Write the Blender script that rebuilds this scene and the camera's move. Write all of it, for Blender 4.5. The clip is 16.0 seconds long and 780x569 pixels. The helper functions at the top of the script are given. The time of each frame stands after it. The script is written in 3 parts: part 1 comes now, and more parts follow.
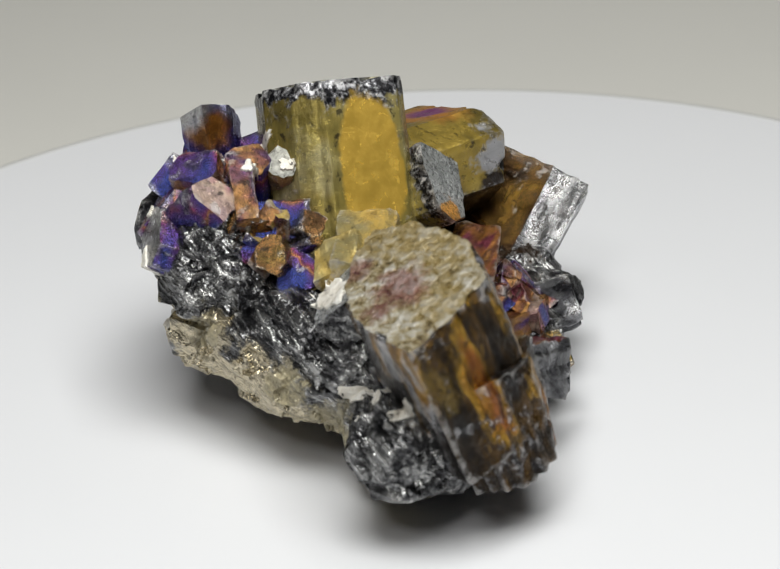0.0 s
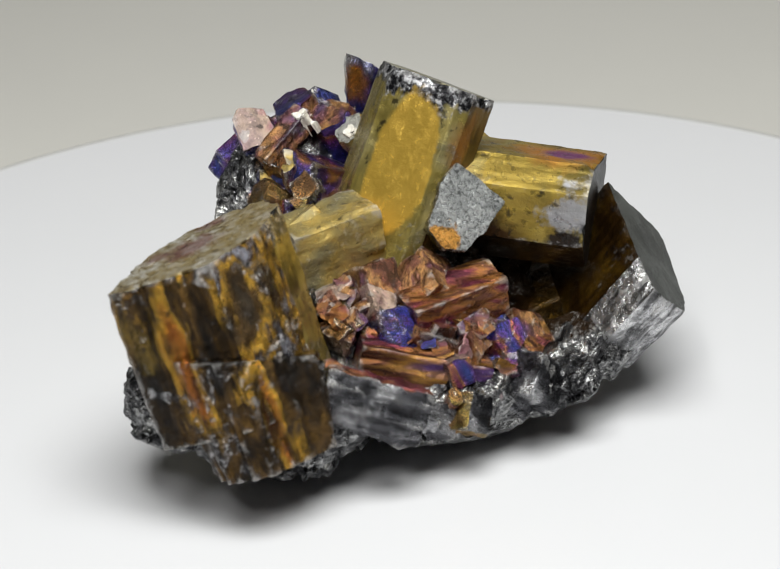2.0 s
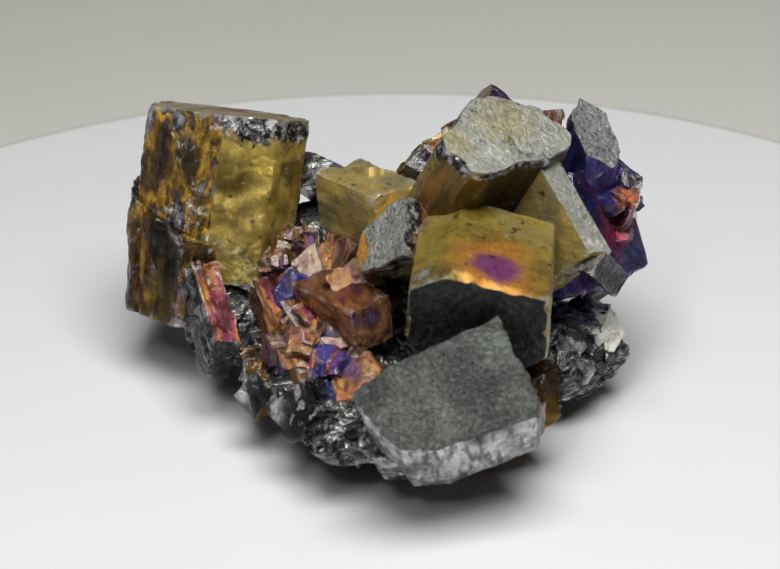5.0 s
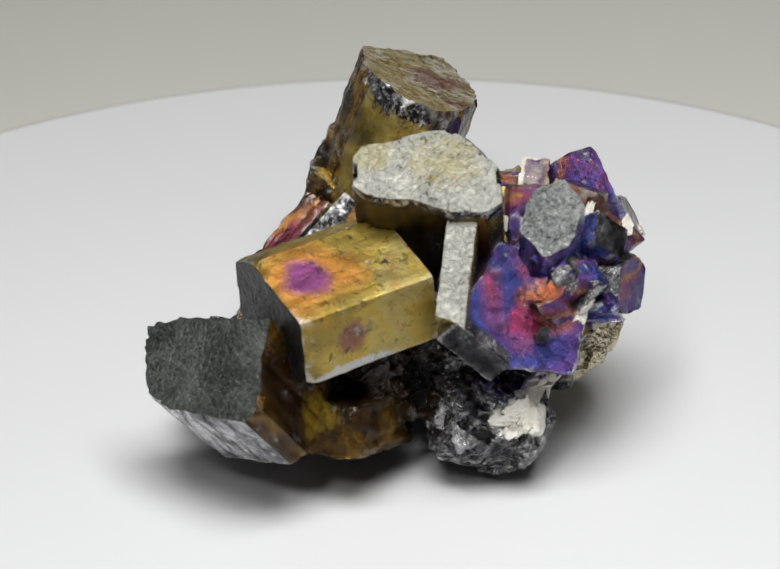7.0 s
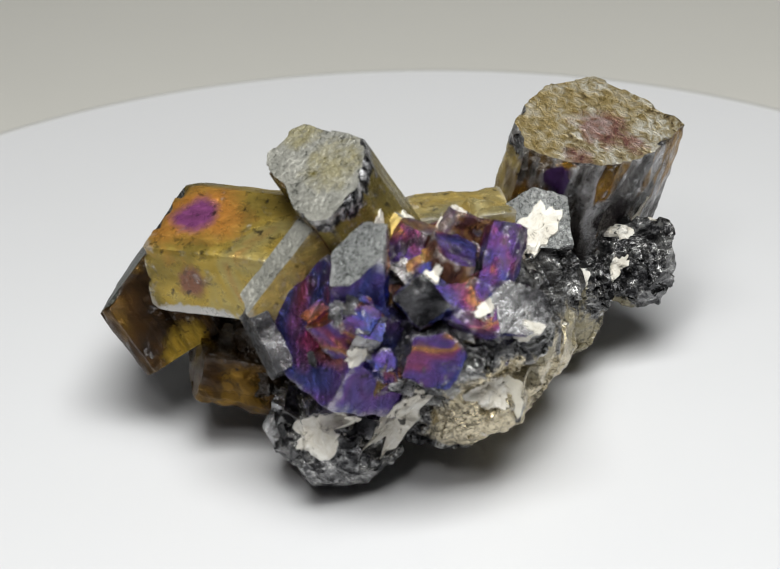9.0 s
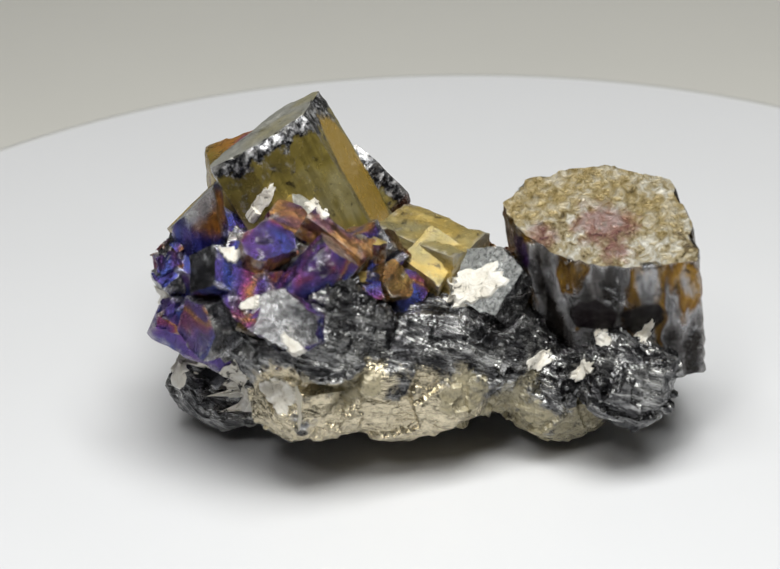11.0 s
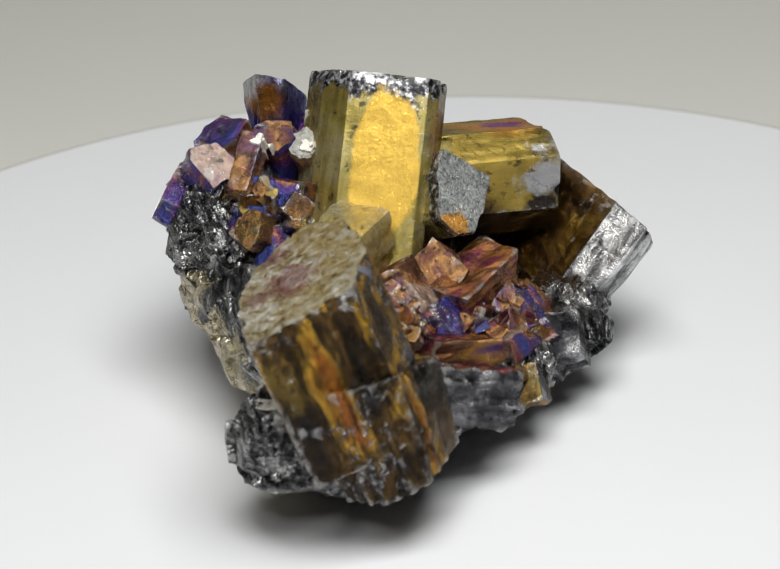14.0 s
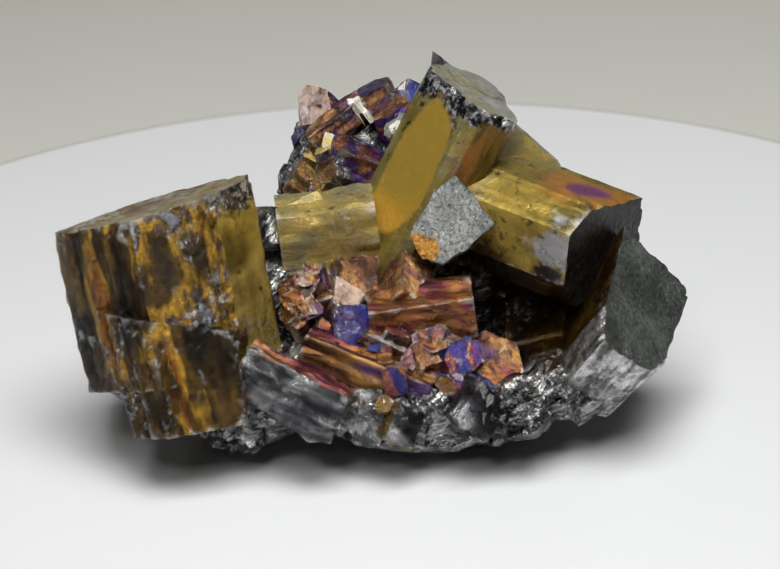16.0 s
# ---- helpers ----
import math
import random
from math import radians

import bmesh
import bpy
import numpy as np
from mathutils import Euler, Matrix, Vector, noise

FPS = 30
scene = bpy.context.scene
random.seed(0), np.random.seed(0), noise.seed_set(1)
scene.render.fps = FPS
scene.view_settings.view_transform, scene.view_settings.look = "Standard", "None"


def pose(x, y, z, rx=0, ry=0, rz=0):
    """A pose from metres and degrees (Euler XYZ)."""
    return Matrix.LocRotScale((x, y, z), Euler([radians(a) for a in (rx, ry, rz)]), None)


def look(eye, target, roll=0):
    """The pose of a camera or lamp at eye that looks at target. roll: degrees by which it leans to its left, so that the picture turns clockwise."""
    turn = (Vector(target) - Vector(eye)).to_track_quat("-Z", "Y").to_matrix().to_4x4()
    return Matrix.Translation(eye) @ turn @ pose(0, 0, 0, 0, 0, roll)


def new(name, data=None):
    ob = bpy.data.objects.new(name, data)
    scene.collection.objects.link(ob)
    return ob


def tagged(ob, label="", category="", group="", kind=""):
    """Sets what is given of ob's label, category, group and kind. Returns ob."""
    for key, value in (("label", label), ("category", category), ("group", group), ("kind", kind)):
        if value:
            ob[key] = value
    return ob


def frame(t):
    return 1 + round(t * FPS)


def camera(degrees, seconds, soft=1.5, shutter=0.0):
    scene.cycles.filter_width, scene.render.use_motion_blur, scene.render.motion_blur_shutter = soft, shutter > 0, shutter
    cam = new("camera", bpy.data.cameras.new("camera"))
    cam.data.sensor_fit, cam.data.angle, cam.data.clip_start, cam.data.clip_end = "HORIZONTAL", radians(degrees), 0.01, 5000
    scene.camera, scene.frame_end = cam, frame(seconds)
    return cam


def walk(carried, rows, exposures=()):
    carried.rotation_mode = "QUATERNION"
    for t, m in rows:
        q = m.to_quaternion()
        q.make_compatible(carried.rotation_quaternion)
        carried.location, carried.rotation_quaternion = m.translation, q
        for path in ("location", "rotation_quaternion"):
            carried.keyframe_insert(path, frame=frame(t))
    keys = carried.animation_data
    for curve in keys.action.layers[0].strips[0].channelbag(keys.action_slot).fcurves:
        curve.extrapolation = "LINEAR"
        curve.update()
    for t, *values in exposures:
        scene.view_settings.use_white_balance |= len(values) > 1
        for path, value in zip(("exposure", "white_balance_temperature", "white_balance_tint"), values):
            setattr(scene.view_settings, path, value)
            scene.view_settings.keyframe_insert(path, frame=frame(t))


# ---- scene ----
# A mineral specimen turning on a white display turntable. Lengths of the specimen are in millimetres (MM).
MM = 0.001
SPEED = 27.53                                     # degrees a second, clockwise seen from above
EYE = Vector((0.0, -0.288, 0.1632))
AIM = EYE + Vector((-0.0011, 0.88771, -0.46040))
ROLL = -1.928

cam = camera(14.0, 16.0, soft=1.25)
cam.data.dof.use_dof = True
cam.data.dof.focus_distance = 0.330
cam.data.dof.aperture_fstop = 58.0
# the clip's camera sets its exposure anew as dark and bright sides come round
walk(cam, [(0.0, look(EYE, AIM, ROLL)), (16.0, look(EYE, AIM, ROLL))],
     [(0.0, -0.08), (1.5, -0.02), (2.2, -0.02), (3.2, -0.10), (6.0, -0.10), (6.5, -0.14), (7.2, -0.10), (8.5, -0.03), (9.0, -0.05), (11.5, -0.04), (12.0, -0.03), (12.7, -0.12), (13.5, -0.17), (14.5, 0.0), (15.2, -0.05), (16.0, -0.08)])

# ---- light ----
world = bpy.data.worlds.new("studio")
world.use_nodes = True
scene.world = world
world.node_tree.nodes["Background"].inputs[0].default_value = (0.98, 0.99, 1.0, 1)
world.node_tree.nodes["Background"].inputs[1].default_value = 0.02


def area_lamp(name, eye, target, w, h, watts, colour):
    d = bpy.data.lights.new(name, "AREA")
    d.shape, d.size, d.size_y, d.energy, d.color = "RECTANGLE", w, h, watts, colour
    ob = new(name, d)
    ob.matrix_world = look(eye, target)
    return ob


area_lamp("overhead_softbox", (0.02, -0.115, 0.33), (0.0, -0.03, 0.0), 0.24, 0.18, 1.72, (0.995, 1.0, 0.965))
area_lamp("front_softbox", (-0.09, -0.30, 0.34), (0.0, 0.0, 0.01), 0.07, 0.07, 0.30, (1.0, 0.98, 0.945))


# ---- materials ----
def material(name):
    m = bpy.data.materials.new(name)
    m.use_nodes = True
    nt = m.node_tree
    return m, nt, nt.nodes["Principled BSDF"]


def node(nt, kind, **values):
    n = nt.nodes.new(kind)
    for key, value in values.items():
        n.inputs[key].default_value = value
    return n


def ramp(nt, fac, stops):
    n = nt.nodes.new("ShaderNodeValToRGB")
    while len(n.color_ramp.elements) < len(stops):
        n.color_ramp.elements.new(0.5)
    for e, (at, c) in zip(n.color_ramp.elements, stops):
        e.position = at
        e.color = (*c, 1) if isinstance(c, tuple) else (c, c, c, 1)
    nt.links.new(fac, n.inputs[0])
    return n.outputs[0]


def mixed(nt, fac, a, b):
    n = nt.nodes.new("ShaderNodeMix")
    n.data_type = "RGBA"
    for value, slot in ((fac, 0), (a, 6), (b, 7)):
        if isinstance(value, tuple):
            n.inputs[slot].default_value = (*value, 1)
        elif isinstance(value, float):
            n.inputs[slot].default_value = value
        else:
            nt.links.new(value, n.inputs[slot])
    return n.outputs[2]


def math_node(nt, op, a, b):
    n = nt.nodes.new("ShaderNodeMath")
    n.operation = op
    for slot, value in enumerate((a, b)):
        if isinstance(value, (int, float)):
            n.inputs[slot].default_value = value
        else:
            nt.links.new(value, n.inputs[slot])
    return n.outputs[0]


def millimetres(nt, shift=0.0, stretch=(1, 1, 1)):
    """Coordinates in millimetres of the specimen, shifted at random from crystal to crystal."""
    co = nt.nodes.new("ShaderNodeTexCoord")
    mp = nt.nodes.new("ShaderNodeMapping")
    mp.inputs["Scale"].default_value = [1000 * s for s in stretch]
    nt.links.new(co.outputs["Object"], mp.inputs[0])
    if not shift:
        return mp.outputs[0]
    info = nt.nodes.new("ShaderNodeObjectInfo")
    add = nt.nodes.new("ShaderNodeVectorMath")
    add.operation = "ADD"
    nt.links.new(mp.outputs[0], add.inputs[0])
    nt.links.new(math_node(nt, "MULTIPLY", info.outputs["Random"], shift), add.inputs[1])
    return add.outputs[0]


def noise_of(nt, co, scale, detail=4, rough=0.6, warp=0.0):
    n = node(nt, "ShaderNodeTexNoise", Scale=scale, Detail=detail, Roughness=rough, Distortion=warp)
    nt.links.new(co, n.inputs["Vector"])
    return n.outputs[0]


def bump(nt, bsdf, heights):
    last = None
    for height, strength, depth in heights:
        b = node(nt, "ShaderNodeBump", Strength=strength, Distance=depth * MM)
        nt.links.new(height, b.inputs["Height"])
        if last:
            nt.links.new(last, b.inputs["Normal"])
        last = b.outputs[0]
    nt.links.new(last, bsdf.inputs["Normal"])


def tarnish(name, stops, along=(0, 0, 1), metal=0.75, rough=0.22, spots=(), scale=0.16, shift=40.0, grit=0.6, band=0.0, streak=0.5, relief=1.0, patch=0.56, line=1.1, drawn=False, pull=5.5, after=(), wear=0.5):
    """An iridescent, striated crystal skin: colour bands by soft noise, spots at given places (mm), dark and silver flecks,
    and a speckled silver band of that width (mm) along the end."""
    m, nt, bsdf = material(name)
    co = millimetres(nt, shift)
    fixed = millimetres(nt)
    mp = nt.nodes.new("ShaderNodeMapping")
    nt.links.new(fixed, mp.inputs[0])
    a = Vector(along).normalized()
    mp.vector_type = "TEXTURE"
    mp.inputs["Rotation"].default_value = a.to_track_quat("Z", "Y").to_euler()
    mp.inputs["Scale"].default_value = (1, 1, pull)
    field = noise_of(nt, mp.outputs[0] if drawn else co, scale, 4 if drawn else 3, 0.5, 0.0 if drawn else 0.6)
    colour = ramp(nt, field, stops)
    def spot(colour, place, radius, tint, *soft):
        fade = soft[0] if soft else 0.24
        # a third extra number draws the spot out along the crystal
        frame_of = nt.nodes.new("ShaderNodeMapping")
        frame_of.vector_type = "TEXTURE"
        frame_of.inputs["Location"].default_value = place
        frame_of.inputs["Rotation"].default_value = Vector(along).normalized().to_track_quat("Z", "Y").to_euler()
        frame_of.inputs["Scale"].default_value = (1, 1, soft[1] if len(soft) > 1 else 1)
        nt.links.new(fixed, frame_of.inputs[0])
        off = nt.nodes.new("ShaderNodeVectorMath")
        off.operation = "LENGTH"
        nt.links.new(frame_of.outputs[0], off.inputs[0])
        wander = math_node(nt, "MULTIPLY", math_node(nt, "SUBTRACT", noise_of(nt, fixed, 0.8 / radius, 5, 0.6), 0.5), radius * (1.6 if fade > 0.05 else 0.7))
        edge = math_node(nt, "ADD", off.outputs["Value"], wander)
        mask = ramp(nt, math_node(nt, "DIVIDE", edge, radius * 2.0), [(0.40 - fade / 2, 1.0), (0.40 + fade / 2, 0.0)])
        return mixed(nt, mask, colour, tint)

    for entry in spots:
        colour = spot(colour, *entry)
    # striations: noise drawn out along the crystal
    lines = noise_of(nt, mp.outputs[0], line, 4, 0.6)
    flecks = noise_of(nt, co, 0.9, 5, 0.62, 0.4)
    patches = noise_of(nt, co, 0.22, 7, 0.68, 1.0)
    swell = noise_of(nt, co, 0.55, 2, 0.5, 0.3)
    colour = mixed(nt, math_node(nt, "MULTIPLY", ramp(nt, lines, [(0.40, 1.0), (0.54, 0.0)]), streak), colour, tuple(0.2 * c for c in stops[0][1]))
    colour = mixed(nt, math_node(nt, "MULTIPLY", ramp(nt, flecks, [(0.32, 1.0), (0.40, 0.0)]), 0.8), colour, (0.015, 0.013, 0.014))
    silver = math_node(nt, "MULTIPLY", ramp(nt, patches, [(patch, 0.0), (patch + 0.04, 1.0)]), grit)
    if band:
        end = nt.nodes.new("ShaderNodeAttribute")
        end.attribute_name = "end"
        reach = math_node(nt, "ADD", end.outputs["Fac"], math_node(nt, "MULTIPLY", noise_of(nt, co, 0.5, 5), band * 2.4))
        silver = math_node(nt, "MAXIMUM", silver, ramp(nt, math_node(nt, "DIVIDE", reach, band * 4), [(0.48, 1.0), (0.54, 0.0)]))
    speck = ramp(nt, noise_of(nt, co, 1.2, 6, 0.7), [(0.45, (0.012, 0.012, 0.014)), (0.53, (0.14, 0.14, 0.15)), (0.60, (0.62, 0.62, 0.64))])
    colour = mixed(nt, silver, colour, speck)
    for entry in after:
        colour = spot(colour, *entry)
    # bare metal where the edges are worn
    ridge = nt.nodes.new("ShaderNodeNewGeometry").outputs["Pointiness"]
    worn = math_node(nt, "ADD", ridge, math_node(nt, "MULTIPLY", math_node(nt, "SUBTRACT", noise_of(nt, co, 0.8, 5, 0.7), 0.5), 0.16))
    colour = mixed(nt, math_node(nt, "MULTIPLY", ramp(nt, worn, [(0.54, 0.0), (0.575, 1.0)]), wear), colour, (0.56, 0.55, 0.54))
    nt.links.new(colour, bsdf.inputs["Base Color"])
    bsdf.inputs["Metallic"].default_value = min(0.9, metal + 0.2)
    bsdf.inputs["Coat Weight"].default_value = 0.08
    bsdf.inputs["Coat Roughness"].default_value = 0.08
    bsdf.inputs["Specular IOR Level"].default_value = 0.35
    nt.links.new(ramp(nt, flecks, [(0.3, rough * 0.4), (0.7, min(1.0, rough * 1.5))]), bsdf.inputs["Roughness"])
    bump(nt, bsdf, [(swell, 0.5 * relief, 1.0), (lines, 0.5 * relief, 0.7), (flecks, 0.35 * relief, 0.5), (noise_of(nt, co, 2.6, 6, 0.8), 0.18 + 0.4 * min(1.0, relief), 0.45)])
    return m


GREY, PALE = (0.18, 0.18, 0.18), (0.36, 0.31, 0.15)
OLIVE, ORANGE, BROWN = (0.22, 0.165, 0.045), (0.40, 0.20, 0.075), (0.08, 0.04, 0.02)
PURPLE, BLUE, MAGENTA, PINK = (0.13, 0.06, 0.24), (0.05, 0.07, 0.28), (0.26, 0.06, 0.13), (0.34, 0.24, 0.24)

UP_A, UP_B, UP_C, UP_F = (-0.08, 0.50, 0.86), (0.74, 0.66, -0.07), (0.46, 0.36, 0.81), (-0.33, -0.11, 0.936)
gold_prism = tarnish("gold_prism", [(0.30, (0.20, 0.155, 0.04)), (0.48, (0.34, 0.27, 0.07)), (0.62, (0.40, 0.35, 0.17)), (0.75, (0.24, 0.19, 0.05))], UP_A, grit=0.35, band=2.1, metal=0.4, streak=0.35,
                     relief=0.16, spots=[((3, 9, 26), 4, (0.30, 0.13, 0.03))])
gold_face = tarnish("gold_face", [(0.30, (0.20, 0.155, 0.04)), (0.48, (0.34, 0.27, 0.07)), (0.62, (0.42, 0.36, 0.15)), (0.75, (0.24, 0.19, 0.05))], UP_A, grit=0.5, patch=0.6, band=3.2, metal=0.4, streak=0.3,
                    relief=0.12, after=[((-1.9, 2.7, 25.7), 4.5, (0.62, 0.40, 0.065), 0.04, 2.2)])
gold_purple = tarnish("gold_purple", [(0.30, (0.20, 0.15, 0.035)), (0.48, (0.44, 0.31, 0.06)), (0.60, (0.42, 0.34, 0.12)), (0.72, (0.36, 0.17, 0.04))], UP_B, grit=0.4, patch=0.57, metal=0.4, rough=0.36, streak=0.14, relief=0.3,
                      # the first, darkest spot is shading of the lower side, painted into the colour
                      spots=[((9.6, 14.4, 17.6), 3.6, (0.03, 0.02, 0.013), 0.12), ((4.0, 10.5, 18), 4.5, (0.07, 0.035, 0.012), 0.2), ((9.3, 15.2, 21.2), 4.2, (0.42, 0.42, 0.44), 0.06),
                             ((8.6, 15.6, 23.0), 1.4, (0.50, 0.27, 0.05), 0.08), ((-0.6, 21.6, 19.5), 2.0, (0.24, 0.11, 0.07)), ((-1.0, 21.4, 15.6), 1.5, (0.50, 0.49, 0.47), 0.1, 4.0), ((4.1, 18.7, 23.4), 5.2, (0.58, 0.25, 0.05)),
                             ((4.1, 18.7, 23.4), 3.0, (0.27, 0.07, 0.22))])
striped = tarnish("brown_gold", [(0.32, (0.012, 0.009, 0.006)), (0.43, (0.05, 0.03, 0.012)), (0.49, (0.12, 0.065, 0.016)), (0.53, (0.06, 0.035, 0.014)), (0.58, (0.44, 0.25, 0.03)), (0.66, (0.30, 0.10, 0.018))],
                  UP_F, scale=0.24, metal=0.6, rough=0.14, grit=0.6, patch=0.55, streak=0.8, relief=0.9, line=0.7, drawn=True, pull=3.6,
                  spots=[((3.2, -31.0, 19.0), 3.4, (0.22, 0.15, 0.03)), ((9.5, -16.5, 20.0), 3.4, (0.40, 0.26, 0.04), 0.12, 2.0)])
bright_side = tarnish("gold_silver_side", [(0.34, (0.04, 0.028, 0.016)), (0.43, (0.09, 0.05, 0.016)), (0.50, (0.46, 0.26, 0.03)), (0.54, (0.08, 0.05, 0.03)), (0.60, (0.24, 0.25, 0.30)), (0.70, (0.38, 0.16, 0.03))],
                      UP_F, scale=0.30, metal=0.5, rough=0.26, grit=0.7, patch=0.53, streak=0.5, relief=1.0, line=0.5, drawn=True, pull=2.6)
gold_side = tarnish("gold_side", [(0.34, (0.14, 0.10, 0.02)), (0.46, (0.36, 0.26, 0.05)), (0.56, (0.50, 0.38, 0.10)), (0.66, (0.24, 0.16, 0.035))], UP_F, scale=0.16, metal=0.5, rough=0.14, grit=0.4, streak=0.2, relief=0.5, line=0.5,
                    band=2.4, spots=[((-3, -13.5, 25.5), 2.4, (0.12, 0.05, 0.16))])
silver_side = tarnish("silver_side", [(0.36, (0.02, 0.015, 0.012)), (0.43, (0.22, 0.21, 0.21)), (0.49, (0.48, 0.48, 0.50)), (0.53, (0.24, 0.12, 0.02)), (0.58, (0.36, 0.20, 0.03)), (0.66, (0.50, 0.50, 0.52))], UP_F, scale=0.3, metal=0.8, rough=0.2, grit=0.6,
                      patch=0.55, streak=0.7, relief=1.0, line=0.5, drawn=True, pull=4.0,
                      # the two near-black spots paint the shade of cavities that aren't modelled
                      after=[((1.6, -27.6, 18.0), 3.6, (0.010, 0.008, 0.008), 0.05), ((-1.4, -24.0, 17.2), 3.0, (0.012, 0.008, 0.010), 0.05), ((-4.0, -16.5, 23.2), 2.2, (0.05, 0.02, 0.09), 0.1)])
brown_side = tarnish("brown_side", [(0.34, (0.03, 0.018, 0.008)), (0.46, (0.10, 0.065, 0.018)), (0.56, (0.20, 0.13, 0.03)), (0.68, (0.30, 0.13, 0.03))], UP_A, scale=0.22, metal=0.5, rough=0.18, grit=0.3, band=1.4, streak=0.5, relief=0.4, drawn=True)
# the silver patches here also stand for white glints, painted into the colour
violet = tarnish("violet_blue", [(0.30, PURPLE), (0.38, BLUE), (0.46, PURPLE), (0.50, MAGENTA), (0.53, (0.42, 0.20, 0.06)), (0.56, PURPLE), (0.62, BLUE)], scale=0.13, grit=0.7, patch=0.535, streak=0.3, relief=0.8, metal=0.6)
cobalt = tarnish("cobalt_blue", [(0.34, (0.02, 0.02, 0.08)), (0.44, (0.04, 0.05, 0.30)), (0.52, (0.10, 0.05, 0.24)), (0.60, (0.06, 0.09, 0.36)), (0.70, (0.28, 0.10, 0.10))], scale=0.3, grit=0.6, patch=0.54, streak=0.4, relief=1.0, metal=0.6)
copper = tarnish("copper_orange", [(0.30, BROWN), (0.42, (0.22, 0.09, 0.06)), (0.50, (0.56, 0.30, 0.11)), (0.56, (0.26, 0.11, 0.09)), (0.63, (0.14, 0.08, 0.20)), (0.72, (0.52, 0.38, 0.34))], scale=0.2, grit=0.5, streak=0.5, relief=0.8, metal=0.5)
brown = tarnish("brown_olive", [(0.30, BROWN), (0.46, (0.26, 0.14, 0.05)), (0.56, OLIVE), (0.70, ORANGE)], scale=0.2, grit=0.5, metal=0.6, relief=0.7)
ember = tarnish("ember_bar", [(0.32, (0.06, 0.02, 0.016)), (0.42, (0.26, 0.055, 0.09)), (0.48, (0.44, 0.19, 0.05)), (0.54, (0.18, 0.07, 0.05)), (0.60, (0.52, 0.27, 0.06)), (0.68, (0.12, 0.06, 0.20))], (0.4, 0.87, -0.2), scale=0.3, grit=0.45,
                patch=0.57, streak=0.5, relief=0.6, metal=0.5, rough=0.2, drawn=True, line=0.8)
pink = tarnish("pink_white", [(0.35, PINK), (0.55, (0.48, 0.36, 0.28)), (0.70, MAGENTA)], scale=0.2, grit=0.2, metal=0.4, relief=0.6)
pale_gold = tarnish("pale_gold", [(0.3, PALE), (0.48, (0.58, 0.42, 0.12)), (0.62, PALE), (0.8, GREY)], (0, 1, 0), metal=0.3, grit=0.25, relief=0.5, streak=0.15)
steel = tarnish("steel_black", [(0.36, (0.012, 0.012, 0.014)), (0.48, (0.09, 0.09, 0.10)), (0.62, (0.62, 0.62, 0.64))], (0.4, 0.8, -0.4), metal=0.9, grit=0.3, relief=0.9, streak=0.6, line=1.7)
speckled = tarnish("striped_silver", [(0.3, (0.06, 0.06, 0.065)), (0.43, (0.56, 0.56, 0.57)), (0.6, (0.84, 0.84, 0.85))], UP_C, metal=0.9, rough=0.26, grit=0.6, patch=0.5, relief=0.8, streak=0.8,
                   spots=[((8.6, 18.0, 14.0), 4.0, (0.15, 0.085, 0.02), 0.12), ((11.0, 16.0, 10.6), 3.0, (0.15, 0.085, 0.02), 0.12)])
broad = tarnish("violet_broad", [(0.32, BLUE), (0.45, PURPLE), (0.55, BLUE), (0.68, MAGENTA)], (-0.5, 0.1, -0.8), scale=0.09, grit=0.35, relief=0.6, streak=0.4,
                spots=[((-18.5, 14.5, 20.5), 3.6, (0.40, 0.13, 0.05)), ((-16.2, 15.5, 19), 2.0, (0.42, 0.06, 0.16))])
banded = tarnish("violet_banded", [(0.35, PURPLE), (0.55, BLUE), (0.7, PURPLE)], scale=0.12, grit=0.2, relief=0.5,
                 spots=[((-18.6, 8.2, 27.6), 2.6, (0.52, 0.23, 0.04)), ((-20.8, 8.8, 29.6), 2.8, (0.60, 0.60, 0.61))])
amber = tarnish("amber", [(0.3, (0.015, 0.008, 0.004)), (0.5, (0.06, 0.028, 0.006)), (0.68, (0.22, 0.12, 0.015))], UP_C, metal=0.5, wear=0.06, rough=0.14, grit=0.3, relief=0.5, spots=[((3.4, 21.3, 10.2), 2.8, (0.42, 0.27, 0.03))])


def stone(name, stops, rough, fine, metal=0.0, relief=0.6, along=None):
    m, nt, bsdf = material(name)
    co = millimetres(nt)
    fibre = co
    if along:
        mp = nt.nodes.new("ShaderNodeMapping")
        nt.links.new(co, mp.inputs[0])
        mp.vector_type = "TEXTURE"
        mp.inputs["Rotation"].default_value = Vector(along).normalized().to_track_quat("Z", "Y").to_euler()
        mp.inputs["Scale"].default_value = (1, 1, 6)
        fibre = mp.outputs[0]
    big, small = noise_of(nt, co, 0.22, 5, 0.6, 0.8), noise_of(nt, fibre, fine, 4, 0.65, 0.6)
    field = math_node(nt, "ADD", math_node(nt, "MULTIPLY", big, 0.45), math_node(nt, "MULTIPLY", small, 0.55))
    nt.links.new(ramp(nt, field, stops), bsdf.inputs["Base Color"])
    bsdf.inputs["Metallic"].default_value = metal
    nt.links.new(ramp(nt, small, [(0.3, rough * 0.5), (0.7, rough)]), bsdf.inputs["Roughness"])
    bump(nt, bsdf, [(big, 0.4, 1.0), (small, relief, 0.5)])
    return m


